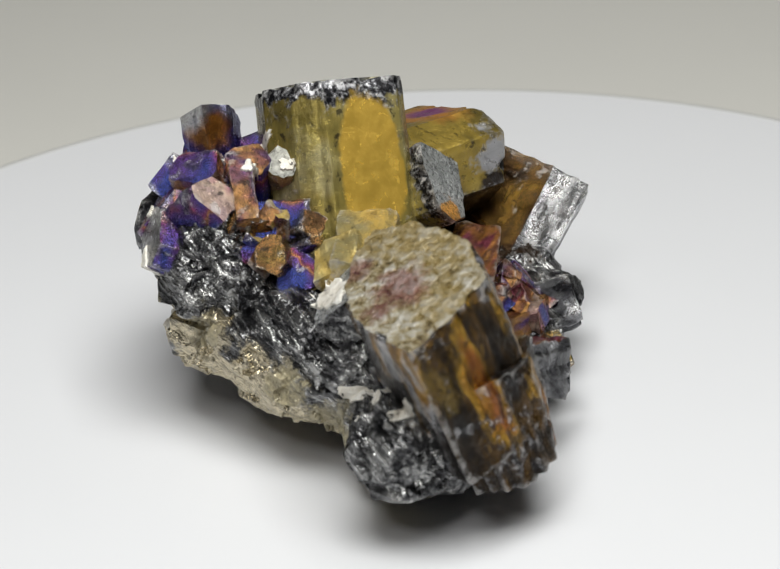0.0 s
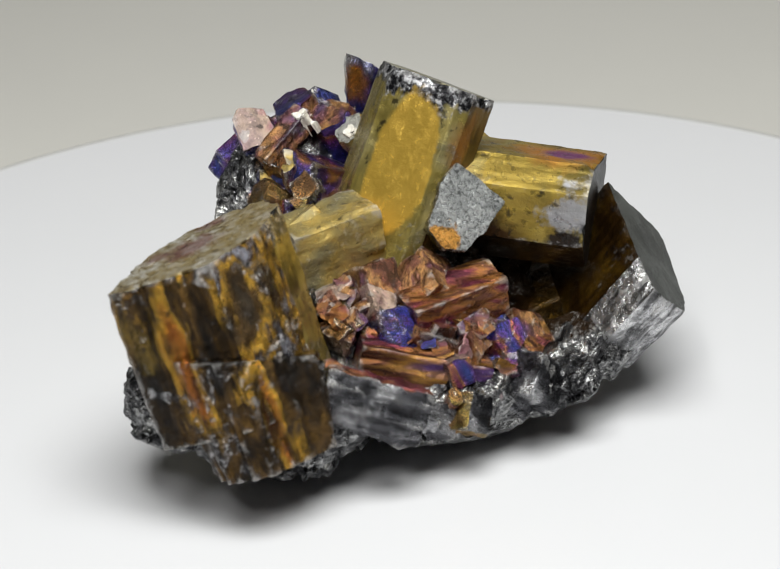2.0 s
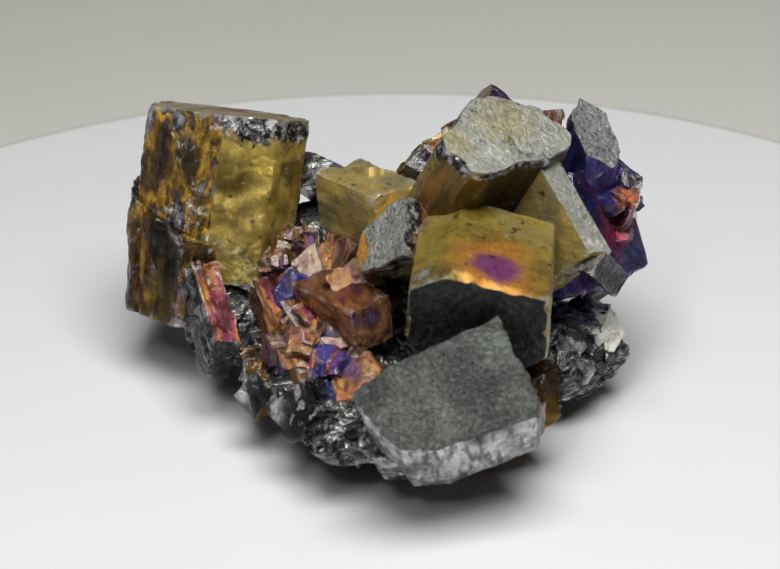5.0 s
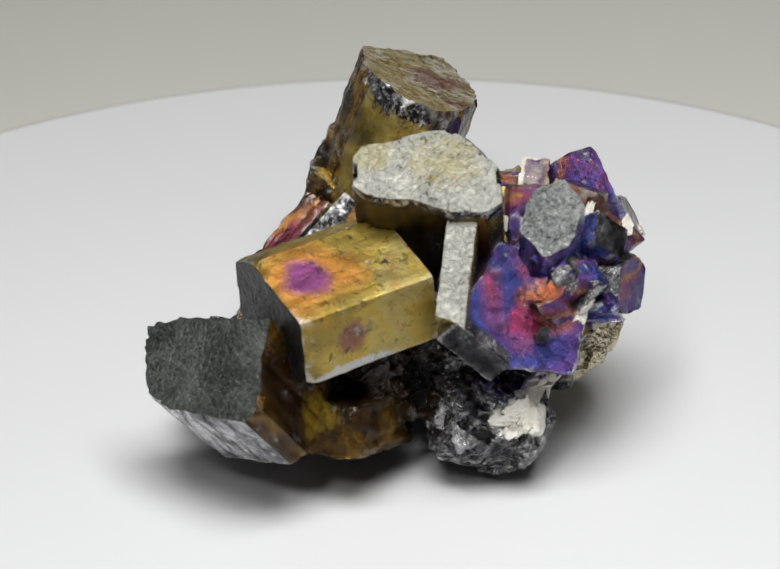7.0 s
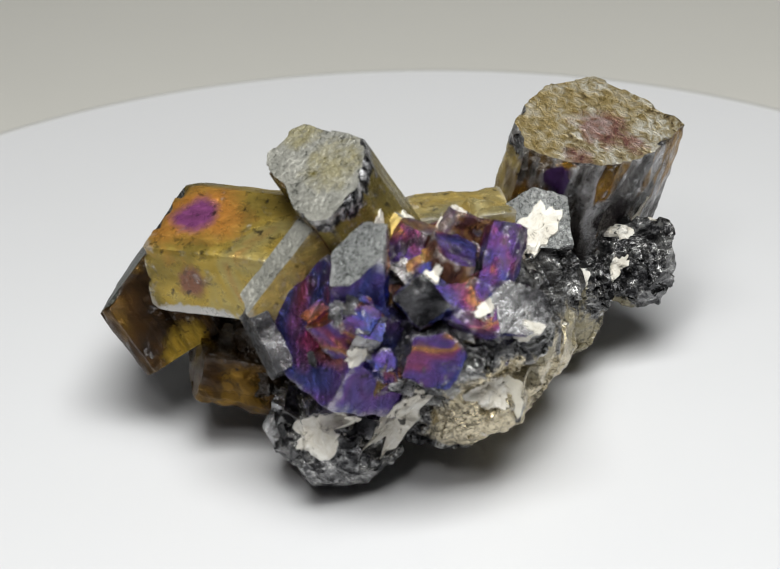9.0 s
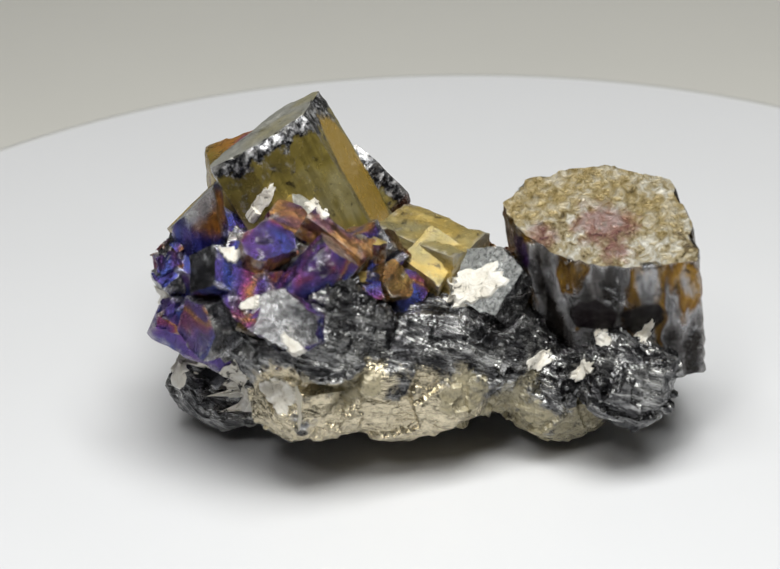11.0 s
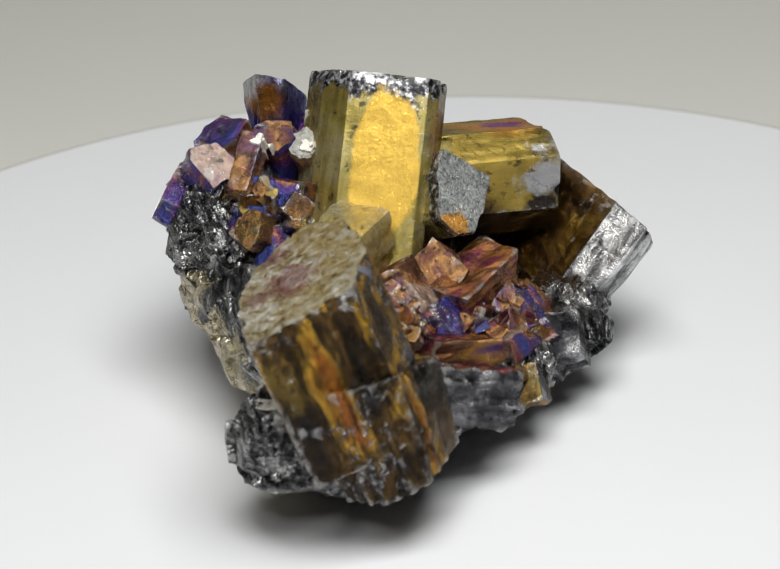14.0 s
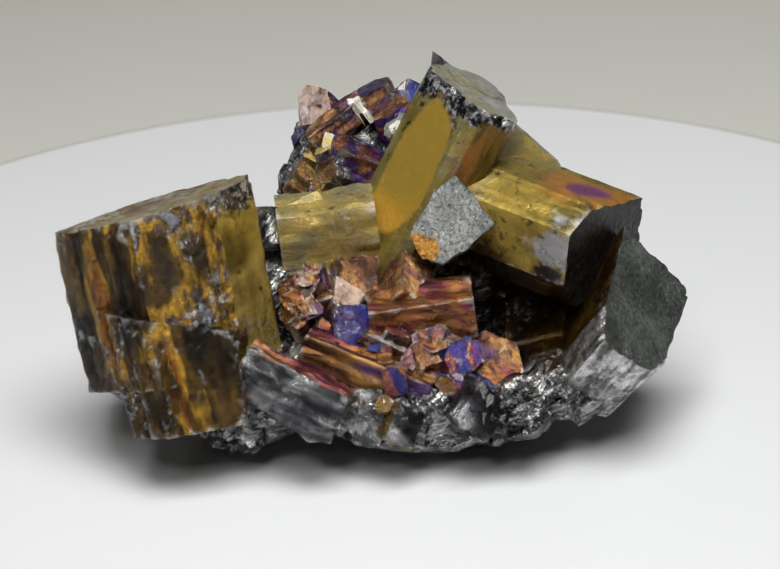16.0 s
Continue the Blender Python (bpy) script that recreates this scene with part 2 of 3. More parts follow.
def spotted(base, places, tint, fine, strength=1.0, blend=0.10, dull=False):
    """Lays patches over a stone material: of another mineral, or of shade painted as colour."""
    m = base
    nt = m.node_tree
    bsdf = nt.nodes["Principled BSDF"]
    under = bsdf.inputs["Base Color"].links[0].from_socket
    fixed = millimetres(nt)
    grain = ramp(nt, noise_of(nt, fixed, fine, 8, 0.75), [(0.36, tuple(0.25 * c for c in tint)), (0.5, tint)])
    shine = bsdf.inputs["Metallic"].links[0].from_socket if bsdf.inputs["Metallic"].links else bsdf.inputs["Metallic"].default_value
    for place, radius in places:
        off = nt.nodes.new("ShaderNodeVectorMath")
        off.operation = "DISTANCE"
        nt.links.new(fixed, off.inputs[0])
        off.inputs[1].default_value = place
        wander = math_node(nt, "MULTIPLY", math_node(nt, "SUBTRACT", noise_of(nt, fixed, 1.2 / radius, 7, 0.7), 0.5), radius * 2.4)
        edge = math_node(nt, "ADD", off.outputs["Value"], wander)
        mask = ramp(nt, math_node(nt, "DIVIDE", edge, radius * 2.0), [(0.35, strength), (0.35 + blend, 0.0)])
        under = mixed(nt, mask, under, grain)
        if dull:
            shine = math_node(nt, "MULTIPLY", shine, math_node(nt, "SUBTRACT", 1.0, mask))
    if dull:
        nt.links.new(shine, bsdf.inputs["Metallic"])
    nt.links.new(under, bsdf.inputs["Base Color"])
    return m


cap_stone = stone("grey_cap", [(0.38, (0.03, 0.03, 0.025)), (0.43, (0.25, 0.25, 0.225)), (0.55, (0.37, 0.365, 0.33)), (0.64, (0.56, 0.55, 0.50))], 0.5, 1.8, 0.3)
spotted(cap_stone, [((-7, 7.5, 30.5), 3.6), ((0, 8.5, 31.5), 2.6)], (0.36, 0.30, 0.08), 1.2, 0.45, 0.3)
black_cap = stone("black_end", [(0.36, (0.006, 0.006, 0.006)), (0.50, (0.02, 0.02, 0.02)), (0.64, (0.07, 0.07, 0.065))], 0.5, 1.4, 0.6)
dark_cap = stone("dark_grey_cap", [(0.36, (0.015, 0.017, 0.015)), (0.48, (0.055, 0.06, 0.055)), (0.60, (0.13, 0.14, 0.13))], 0.5, 2.4, 0.4)
flake_cap = stone("sparkling_grey", [(0.36, (0.08, 0.085, 0.085)), (0.46, (0.24, 0.25, 0.25)), (0.56, (0.40, 0.41, 0.41)), (0.64, (0.70, 0.70, 0.70))], 0.4, 2.4, 0.5, 0.9)
spotted(flake_cap, [((6.2, 2.0, 20.6), 2.0)], (0.62, 0.30, 0.06), 0.8)
warm_cap = stone("warm_cap", [(0.37, (0.02, 0.016, 0.014)), (0.43, (0.15, 0.11, 0.05)), (0.48, (0.27, 0.22, 0.12)), (0.53, (0.36, 0.33, 0.26)), (0.60, (0.52, 0.50, 0.45))], 0.45, 1.1, 0.3, 1.0)
spotted(warm_cap, [((4, -28, 27), 3.0), ((0.5, -16, 27), 4.6), ((5.5, -21, 27), 3.4)], (0.28, 0.20, 0.06), 1.2, 0.5, 0.3)
spotted(warm_cap, [((0.5, -24, 27), 2.8), ((-3.5, -19, 24), 2.0), ((-2, -27, 26), 1.8)], (0.17, 0.05, 0.06), 1.2, 0.65, 0.3)
matrix_mat = stone("matrix", [(0.38, (0.012, 0.012, 0.013)), (0.45, (0.035, 0.035, 0.038)), (0.52, (0.17, 0.17, 0.172)), (0.61, (0.54, 0.54, 0.53))], 0.30, 1.3, 0.85, 0.7, (0.55, -0.75, -0.35))
# deep shade of the hollow under the flat prism, painted into the rock colour
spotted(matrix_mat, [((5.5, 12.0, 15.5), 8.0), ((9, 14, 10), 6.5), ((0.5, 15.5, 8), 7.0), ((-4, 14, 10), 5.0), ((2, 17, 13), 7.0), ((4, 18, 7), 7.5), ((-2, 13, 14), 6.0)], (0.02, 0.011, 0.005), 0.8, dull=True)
spotted(matrix_mat, [((-18, -7.5, 8.5), 6.5), ((-13.5, -12, 7), 6.5), ((-14, -7, 3.5), 7.0), ((-8.5, -13, 3.5), 6.0), ((-21.5, 0.5, 9), 5.5), ((-22, -1.5, 13), 4.5)], (0.62, 0.55, 0.40), 1.6)
spotted(matrix_mat, [((-5.5, -17, 5), 6.0), ((-1.5, -21.5, 3.5), 6.0), ((-10, -13.5, 10), 3.5), ((-18.5, -6, 13.5), 3.5)], (0.34, 0.30, 0.19), 1.2, 0.85, dull=True)
crust_mat = stone("white_crust", [(0.39, (0.03, 0.025, 0.02)), (0.43, (0.66, 0.62, 0.54)), (0.6, (0.84, 0.82, 0.77))], 0.8, 0.9)


pyrite = stone("brassy_white", [(0.38, (0.02, 0.018, 0.015)), (0.41, (0.70, 0.66, 0.55)), (0.6, (0.86, 0.83, 0.74))], 0.5, 0.5, 0.35, 0.25)


def plain(name, colour, rough, spec=0.5, tone=0.04, coat=0.0):
    m, nt, bsdf = material(name)
    co = nt.nodes.new("ShaderNodeTexCoord")
    n = noise_of(nt, co.outputs["Object"], 18.0, 5)
    dark = tuple(c * (1 - tone) for c in colour)
    nt.links.new(ramp(nt, n, [(0.3, dark), (0.7, colour)]), bsdf.inputs["Base Color"])
    bsdf.inputs["Roughness"].default_value = rough
    bsdf.inputs["Specular IOR Level"].default_value = spec
    bsdf.inputs["Coat Weight"].default_value = coat
    return m


plate_mat = plain("white_plastic", (0.708, 0.713, 0.738), 0.34, 0.5, 0.02)
edge_mat = plain("grey_edge", (0.60, 0.60, 0.60), 0.5, 0.4, 0.05)
wall_mat = plain("backdrop_paper", (0.745, 0.732, 0.69), 0.9, 0.2, 0.03)


# ---- helpers for meshes ----
def part(name, bm, mat, parent, label=""):
    me = bpy.data.meshes.new(name)
    bm.to_mesh(me)
    bm.free()
    for m in (mat if isinstance(mat, (list, tuple)) else [mat]):
        me.materials.append(m)
    ob = new(name, me)
    ob.parent = parent
    return tagged(ob, label)


def lathe(bm, profile, centre, steps=160):
    rings = []
    for r, z in profile:
        rings.append([bm.verts.new((centre[0] + r * math.cos(a), centre[1] + r * math.sin(a), z)) if r > 0 else None
                      for a in (2 * math.pi * k / steps for k in range(steps))])
        if r == 0:
            v = bm.verts.new((centre[0], centre[1], z))
            rings[-1] = [v] * steps
    for lo, hi in zip(rings, rings[1:]):
        for k in range(steps):
            f = [lo[k], lo[(k + 1) % steps], hi[(k + 1) % steps], hi[k]]
            f = [v for i, v in enumerate(f) if v not in f[:i]]
            if len(f) > 2:
                bm.faces.new(f).smooth = True


def crystal(cap, up, length, profile, mats, side=(1, 0, 0), rough=0.16, tilt=(0, 0), taper=0.0, label="", name="crystal", seed=0, fine=44, facets={}):
    """A striated prism: the middle of its end face and the way it points (mm), its length, and the outline of the end in its own plane."""
    rnd = random.Random(seed + int(1000 * abs(cap[0]) + 77 * abs(cap[1])))
    a = Vector(up).normalized()
    u = Vector(side)
    u = (u - a * u.dot(a)).normalized()
    v = a.cross(u)
    n = len(profile)
    outline, corner = [], []
    per = max(2, fine // n)
    for i in range(n):
        p, q = Vector(profile[i]), Vector(profile[(i + 1) % n])
        for k in range(per):
            s = k / per
            d = p.lerp(q, s)
            if k == 0:
                prev = Vector(profile[i - 1])
                d = p * 0.98 + (prev + q) * 0.01
            outline.append(d)
    c = sum(outline, Vector((0, 0))) / len(outline)
    rows = max(4, int(length / (0.6 if fine > 40 else 1.2)))
    off = Vector((rnd.uniform(-90, 90), rnd.uniform(-90, 90), rnd.uniform(-90, 90)))
    ridge = [noise.noise(Vector((d.x, d.y, 0)) * 1.4 + off) * rough * 1.6 for d in outline]
    bm = bmesh.new()
    end = bm.verts.layers.float.new("end")
    origin = Vector(cap)

    def place(d, depth, push):
        rad = d - c
        out = rad.normalized() if rad.length > 1e-6 else Vector((0, 0))
        w = d * (1 - taper * depth / length) + out * push
        height = tilt[0] * d.x + tilt[1] * d.y
        return origin + u * w.x + v * w.y + a * (height * max(0.0, 1 - depth / length) - depth)

    rings = []
    for j in range(rows + 1):
        depth = length * j / rows
        ring = []
        for d, r in zip(outline, ridge):
            pos = place(d, depth, 0)
            nz = noise.fractal(pos * 0.55 + off, 0.8, 2.0, 4) * rough * 1.4
            step = noise.noise(Vector((d.x * 0.8, d.y * 0.8, depth * 0.16)) + off * 2) * rough * 1.5
            chip = 0.0
            if j < 2 and fine > 80:      # the edge round the end is worn and chipped
                chip = max(0.0, noise.fractal(pos * 0.5 + off * 3, 0.7, 2.0, 4) - 0.05) * (1.1 if j == 0 else 0.4)
            ring.append(bm.verts.new(place(d, depth + chip * 0.5, r + nz + step - chip - (0.14 if j == 0 else 0))))
            ring[-1][end] = depth
        rings.append(ring)
    m = len(outline)
    for lo, hi in zip(rings, rings[1:]):
        for k in range(m):
            f = bm.faces.new((hi[k], hi[(k + 1) % m], lo[(k + 1) % m], lo[k]))
            f.smooth, f.material_index = True, facets.get(k // per, 0)
            if k % per == 0:
                bm.edges.get((hi[k], lo[k])).smooth = False
    for k in range(m):
        bm.edges.get((rings[0][k], rings[0][(k + 1) % m])).smooth = False
    # the end face: rings that close towards the middle
    last = rings[0]
    for j, s in enumerate((0.93, 0.76, 0.55, 0.32, 0.12)):
        ring = []
        for d in outline:
            e = c + (d - c) * s
            z = noise.fractal(Vector((e.x, e.y, 7)) * 0.45 + off, 0.9, 2.0, 2) * rough * 0.9
            ring.append(bm.verts.new(place(e, -z, 0)))
        for k in range(m):
            f = bm.faces.new((last[k], last[(k + 1) % m], ring[(k + 1) % m], ring[k]))
            f.material_index, f.smooth = 1, j > 0
        last = ring
    bm.faces.new(last).material_index = 1
    bm.faces.new(list(reversed(rings[-1])))
    for vert in bm.verts:
        vert.co *= MM
    bmesh.ops.recalc_face_normals(bm, faces=bm.faces)
    return part(name, bm, mats, specimen, label)


def hexagon(w, h, turn=0.0, skew=0.0, seed=1):
    """An uneven six-sided outline, w by h."""
    rnd = random.Random(seed)
    out = []
    for k in range(6):
        a = math.pi * (k + 0.5) / 3 + radians(turn) + rnd.uniform(-0.32, 0.32)
        r = rnd.uniform(0.74, 1.16)
        out.append((w / 2 * r * math.cos(a) * 1.08 + skew * math.sin(a), h / 2 * r * math.sin(a) * 1.08))
    return out


def block(w, h, seed=1):
    rnd = random.Random(seed)
    j = lambda s: s * rnd.uniform(0.85, 1.1)
    return [(-j(w / 2), -j(h / 2)), (j(w / 2), -j(h / 2)), (j(w / 2), j(h / 2)), (-j(w / 2), j(h / 2))]


# ---- the setting ----
bm = bmesh.new()
R = 1.2
sheet = [(-0.6, 0.0)] + [(0.50 + 0.25 * math.sin(radians(a)), 0.25 - 0.25 * math.cos(radians(a))) for a in range(0, 91, 6)] + [(0.75, 1.0)]
left = [bm.verts.new((-R, y, z - 0.03)) for y, z in sheet]
right = [bm.verts.new((R, y, z - 0.03)) for y, z in sheet]
for k in range(len(sheet) - 1):
    bm.faces.new((left[k], right[k], right[k + 1], left[k + 1])).smooth = True
backdrop = tagged(part("backdrop", bm, wall_mat, None), "warm grey studio backdrop sweeping up behind the turntable", "backdrop", kind="structure")

turntable = tagged(new("turntable"), "round white plastic display turntable, smooth and slightly glossy", "turntable")
bm = bmesh.new()
PLATE = (4.75 * MM, -1.63 * MM)
lathe(bm, [(0, 0), (0.04, 0), (0.079, 0), (0.0806, 0), (0.0806, -0.012), (0, -0.012)], PLATE)
bmesh.ops.recalc_face_normals(bm, faces=bm.faces)
for f in bm.faces:
    f.smooth = False
platter = part("platter", bm, plate_mat, turntable)
bm = bmesh.new()
lathe(bm, [(0.0807, -0.011), (0.0807, -0.0002), (0.0815, -0.0002), (0.0820, -0.0003), (0.0823, -0.0010), (0.0824, -0.0022), (0.0824, -0.010), (0.0815, -0.0112), (0.0807, -0.011)], PLATE)
bmesh.ops.recalc_face_normals(bm, faces=bm.faces)
part("edge_trim", bm, edge_mat, turntable, "grey edge of the platter")
bm = bmesh.new()
lathe(bm, [(0, -0.012), (0.07, -0.012), (0.072, -0.014), (0.072, -0.028), (0.07, -0.03), (0, -0.03)], (0, 0))
bmesh.ops.recalc_face_normals(bm, faces=bm.faces)
part("base", bm, plate_mat, turntable)

# ---- the specimen ----
specimen = tagged(new("mineral_specimen"), "cluster of iridescent gold, violet and grey prismatic crystals on dark rock", "mineral")

# rock that holds the crystals: lumps grown together
bm = bmesh.new()
LUMPS = [((-10, 1, 12.5), (12.8, 10.5, 8.8), 0), ((-8.6, -8.2, 11.2), (16.5, 7.2, 7.6), -42), ((5, -15.5, 7), (9, 7.5, 6.2), 0), ((2.0, -19.5, 7.5), (8.5, 6.5, 6.6), -42),
         ((0.4, -26.8, 10.6), (5.2, 6.0, 5.2), 0), ((9, 0, 6.5), (9, 11.6, 4.9), 0), ((-11.6, 11.6, 5.6), (7.5, 6.2, 5.3), 0), ((-17, 0.6, 18), (7.4, 10.8, 7.2), 0),
         ((-4, 5, 13), (7, 7, 7), 0), ((15, 9, 6.5), (4.8, 6.2, 3.6), 0), ((13.4, 14.5, 7.4), (5.2, 4.6, 3.8), 0), ((-0.6, 14.2, 8), (5, 4.0, 4.6), 0), ((-1, 7.5, 14), (4.8, 4.8, 5.2), 0), ((-1.0, 14.6, 12.5), (4.0, 3.0, 4.2), 0),
         ((-17.5, -1, 9.5), (6, 7, 5), 0), ((6.0, -18.5, 4.8), (4.6, 5.2, 3.8), 0)]
rock = random.Random(11)
for c, r, turn in LUMPS:
    points = []
    for k in range(46):
        z, t = 1 - 2 * (k + 0.5) / 46, 2.39996 * k + rock.uniform(-0.4, 0.4)
        w = math.sqrt(1 - z * z)
        g = rock.uniform(0.9, 1.08)
        d = Matrix.Rotation(radians(turn), 3, "Z") @ Vector((r[0] * w * math.cos(t), r[1] * w * math.sin(t), r[2] * z)) * g
        points.append(bm.verts.new(((c[0] + d.x) * MM, (c[1] + d.y) * MM, max(0.6, c[2] + d.z) * MM)))
    hull = bmesh.ops.convex_hull(bm, input=points)
    loose = {v for v in hull["geom_interior"] if isinstance(v, bmesh.types.BMVert)}
    bmesh.ops.delete(bm, geom=list(loose), context="VERTS")
block_me = bpy.data.meshes.new("rough_rock")
bm.to_mesh(block_me)
bm.free()
rough_rock = new("rough_rock", block_me)
rm = rough_rock.modifiers.new("grown", "REMESH")
rm.mode, rm.voxel_size = "VOXEL", 0.00032
grown = bpy.data.meshes.new_from_object(rough_rock.evaluated_get(bpy.context.evaluated_depsgraph_get()))
bpy.data.objects.remove(rough_rock)
# fibres, chips and grain, pushed out along the normals
fibre_turn = Vector((0.55, -0.75, -0.35)).normalized().to_track_quat("Z", "Y").inverted().to_matrix()
shifts = []
for v in grown.vertices:
    p = v.co / MM
    q = fibre_turn @ p
    q.z *= 0.16
    fibres = 1 - 2 * abs(noise.noise(q * 0.85)) + 0.5 * (1 - 2 * abs(noise.noise(q * 2.1)))
    chips = noise.cell(p * 0.26 + Vector((0.7 * noise.noise(p * 0.5), 0, 0.7 * noise.noise(p * 0.5 + Vector((9, 0, 0))))))
    swell = noise.noise(p * 0.16)
    shifts.append(v.co + v.normal * MM * (0.19 * fibres + 0.6 * chips + 1.0 * swell - 0.3))
for v, co in zip(grown.vertices, shifts):
    v.co = (co.x, co.y, max(co.z, 0.0003))
grown.materials.clear()
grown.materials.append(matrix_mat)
matrix = new("matrix", grown)
matrix.parent = specimen
tagged(matrix, "dark silvery fibrous rock with cream patches")

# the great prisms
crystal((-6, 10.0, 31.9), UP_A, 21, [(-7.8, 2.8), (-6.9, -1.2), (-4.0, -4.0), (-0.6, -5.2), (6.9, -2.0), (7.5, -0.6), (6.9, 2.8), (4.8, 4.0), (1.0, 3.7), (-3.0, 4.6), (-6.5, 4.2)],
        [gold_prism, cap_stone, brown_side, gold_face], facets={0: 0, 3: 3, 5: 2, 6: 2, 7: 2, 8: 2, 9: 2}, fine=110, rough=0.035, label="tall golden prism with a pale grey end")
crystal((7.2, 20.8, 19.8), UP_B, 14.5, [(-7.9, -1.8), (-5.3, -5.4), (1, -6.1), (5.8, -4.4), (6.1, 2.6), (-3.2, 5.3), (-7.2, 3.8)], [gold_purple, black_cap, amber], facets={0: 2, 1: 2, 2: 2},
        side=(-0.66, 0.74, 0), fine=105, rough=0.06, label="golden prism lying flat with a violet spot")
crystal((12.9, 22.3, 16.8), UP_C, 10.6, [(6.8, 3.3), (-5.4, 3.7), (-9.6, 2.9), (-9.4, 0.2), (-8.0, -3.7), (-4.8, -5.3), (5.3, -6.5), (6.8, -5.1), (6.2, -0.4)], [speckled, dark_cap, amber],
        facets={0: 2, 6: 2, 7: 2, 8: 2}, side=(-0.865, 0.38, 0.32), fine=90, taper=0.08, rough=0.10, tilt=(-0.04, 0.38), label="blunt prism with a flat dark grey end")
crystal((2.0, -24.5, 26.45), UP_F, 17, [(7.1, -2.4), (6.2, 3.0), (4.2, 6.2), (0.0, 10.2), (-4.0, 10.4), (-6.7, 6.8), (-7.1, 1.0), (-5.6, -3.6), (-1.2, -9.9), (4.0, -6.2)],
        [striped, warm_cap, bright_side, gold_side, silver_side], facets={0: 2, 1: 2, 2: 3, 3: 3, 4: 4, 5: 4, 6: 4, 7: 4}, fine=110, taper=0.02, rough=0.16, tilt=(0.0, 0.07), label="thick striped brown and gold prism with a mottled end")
crystal((7.8, -22.4, 16.8), (-0.30, -0.08, 0.94), 10.8, [(5.4, -4.2), (5.0, 4.8), (-2, 7.0), (-5.2, 3), (-4.8, -7.0), (1.2, -8.6)], [striped, striped, bright_side], facets={1: 2}, fine=84, taper=0.2, rough=0.24, seed=5,
        tilt=(0.0, -0.3), label="lower brown and gold prism under the thick one")
crystal((5.4, 5.1, 23.3), (0.796, -0.274, 0.54), 8, [(-1.2, 3.2), (-2.2, 1.5), (-4.5, -0.6), (-3.6, -3.4), (-1.8, -4.5), (1.1, -3.2), (4.4, -1.4), (2.7, 2.0), (1.3, 4.3)], [gold_prism, flake_cap], side=(0.2, 0.95, 0.2), fine=63,
        rough=0.1, taper=0.25, label="small grey sparkling end face")
crystal((-9.9, 16.3, 24.4), (-0.1, 0.72, 0.68), 10, block(3.2, 10.5, 3), [pale_gold, cap_stone], fine=60, rough=0.1, label="narrow slab with a grey face")
crystal((-14.3, 17.6, 15.0), (-0.69, -0.17, -0.70), 7.0, block(2.2, 3.0, 4), [steel, steel], side=(0, 1, 0), fine=60, rough=0.08, label="grey ledge")

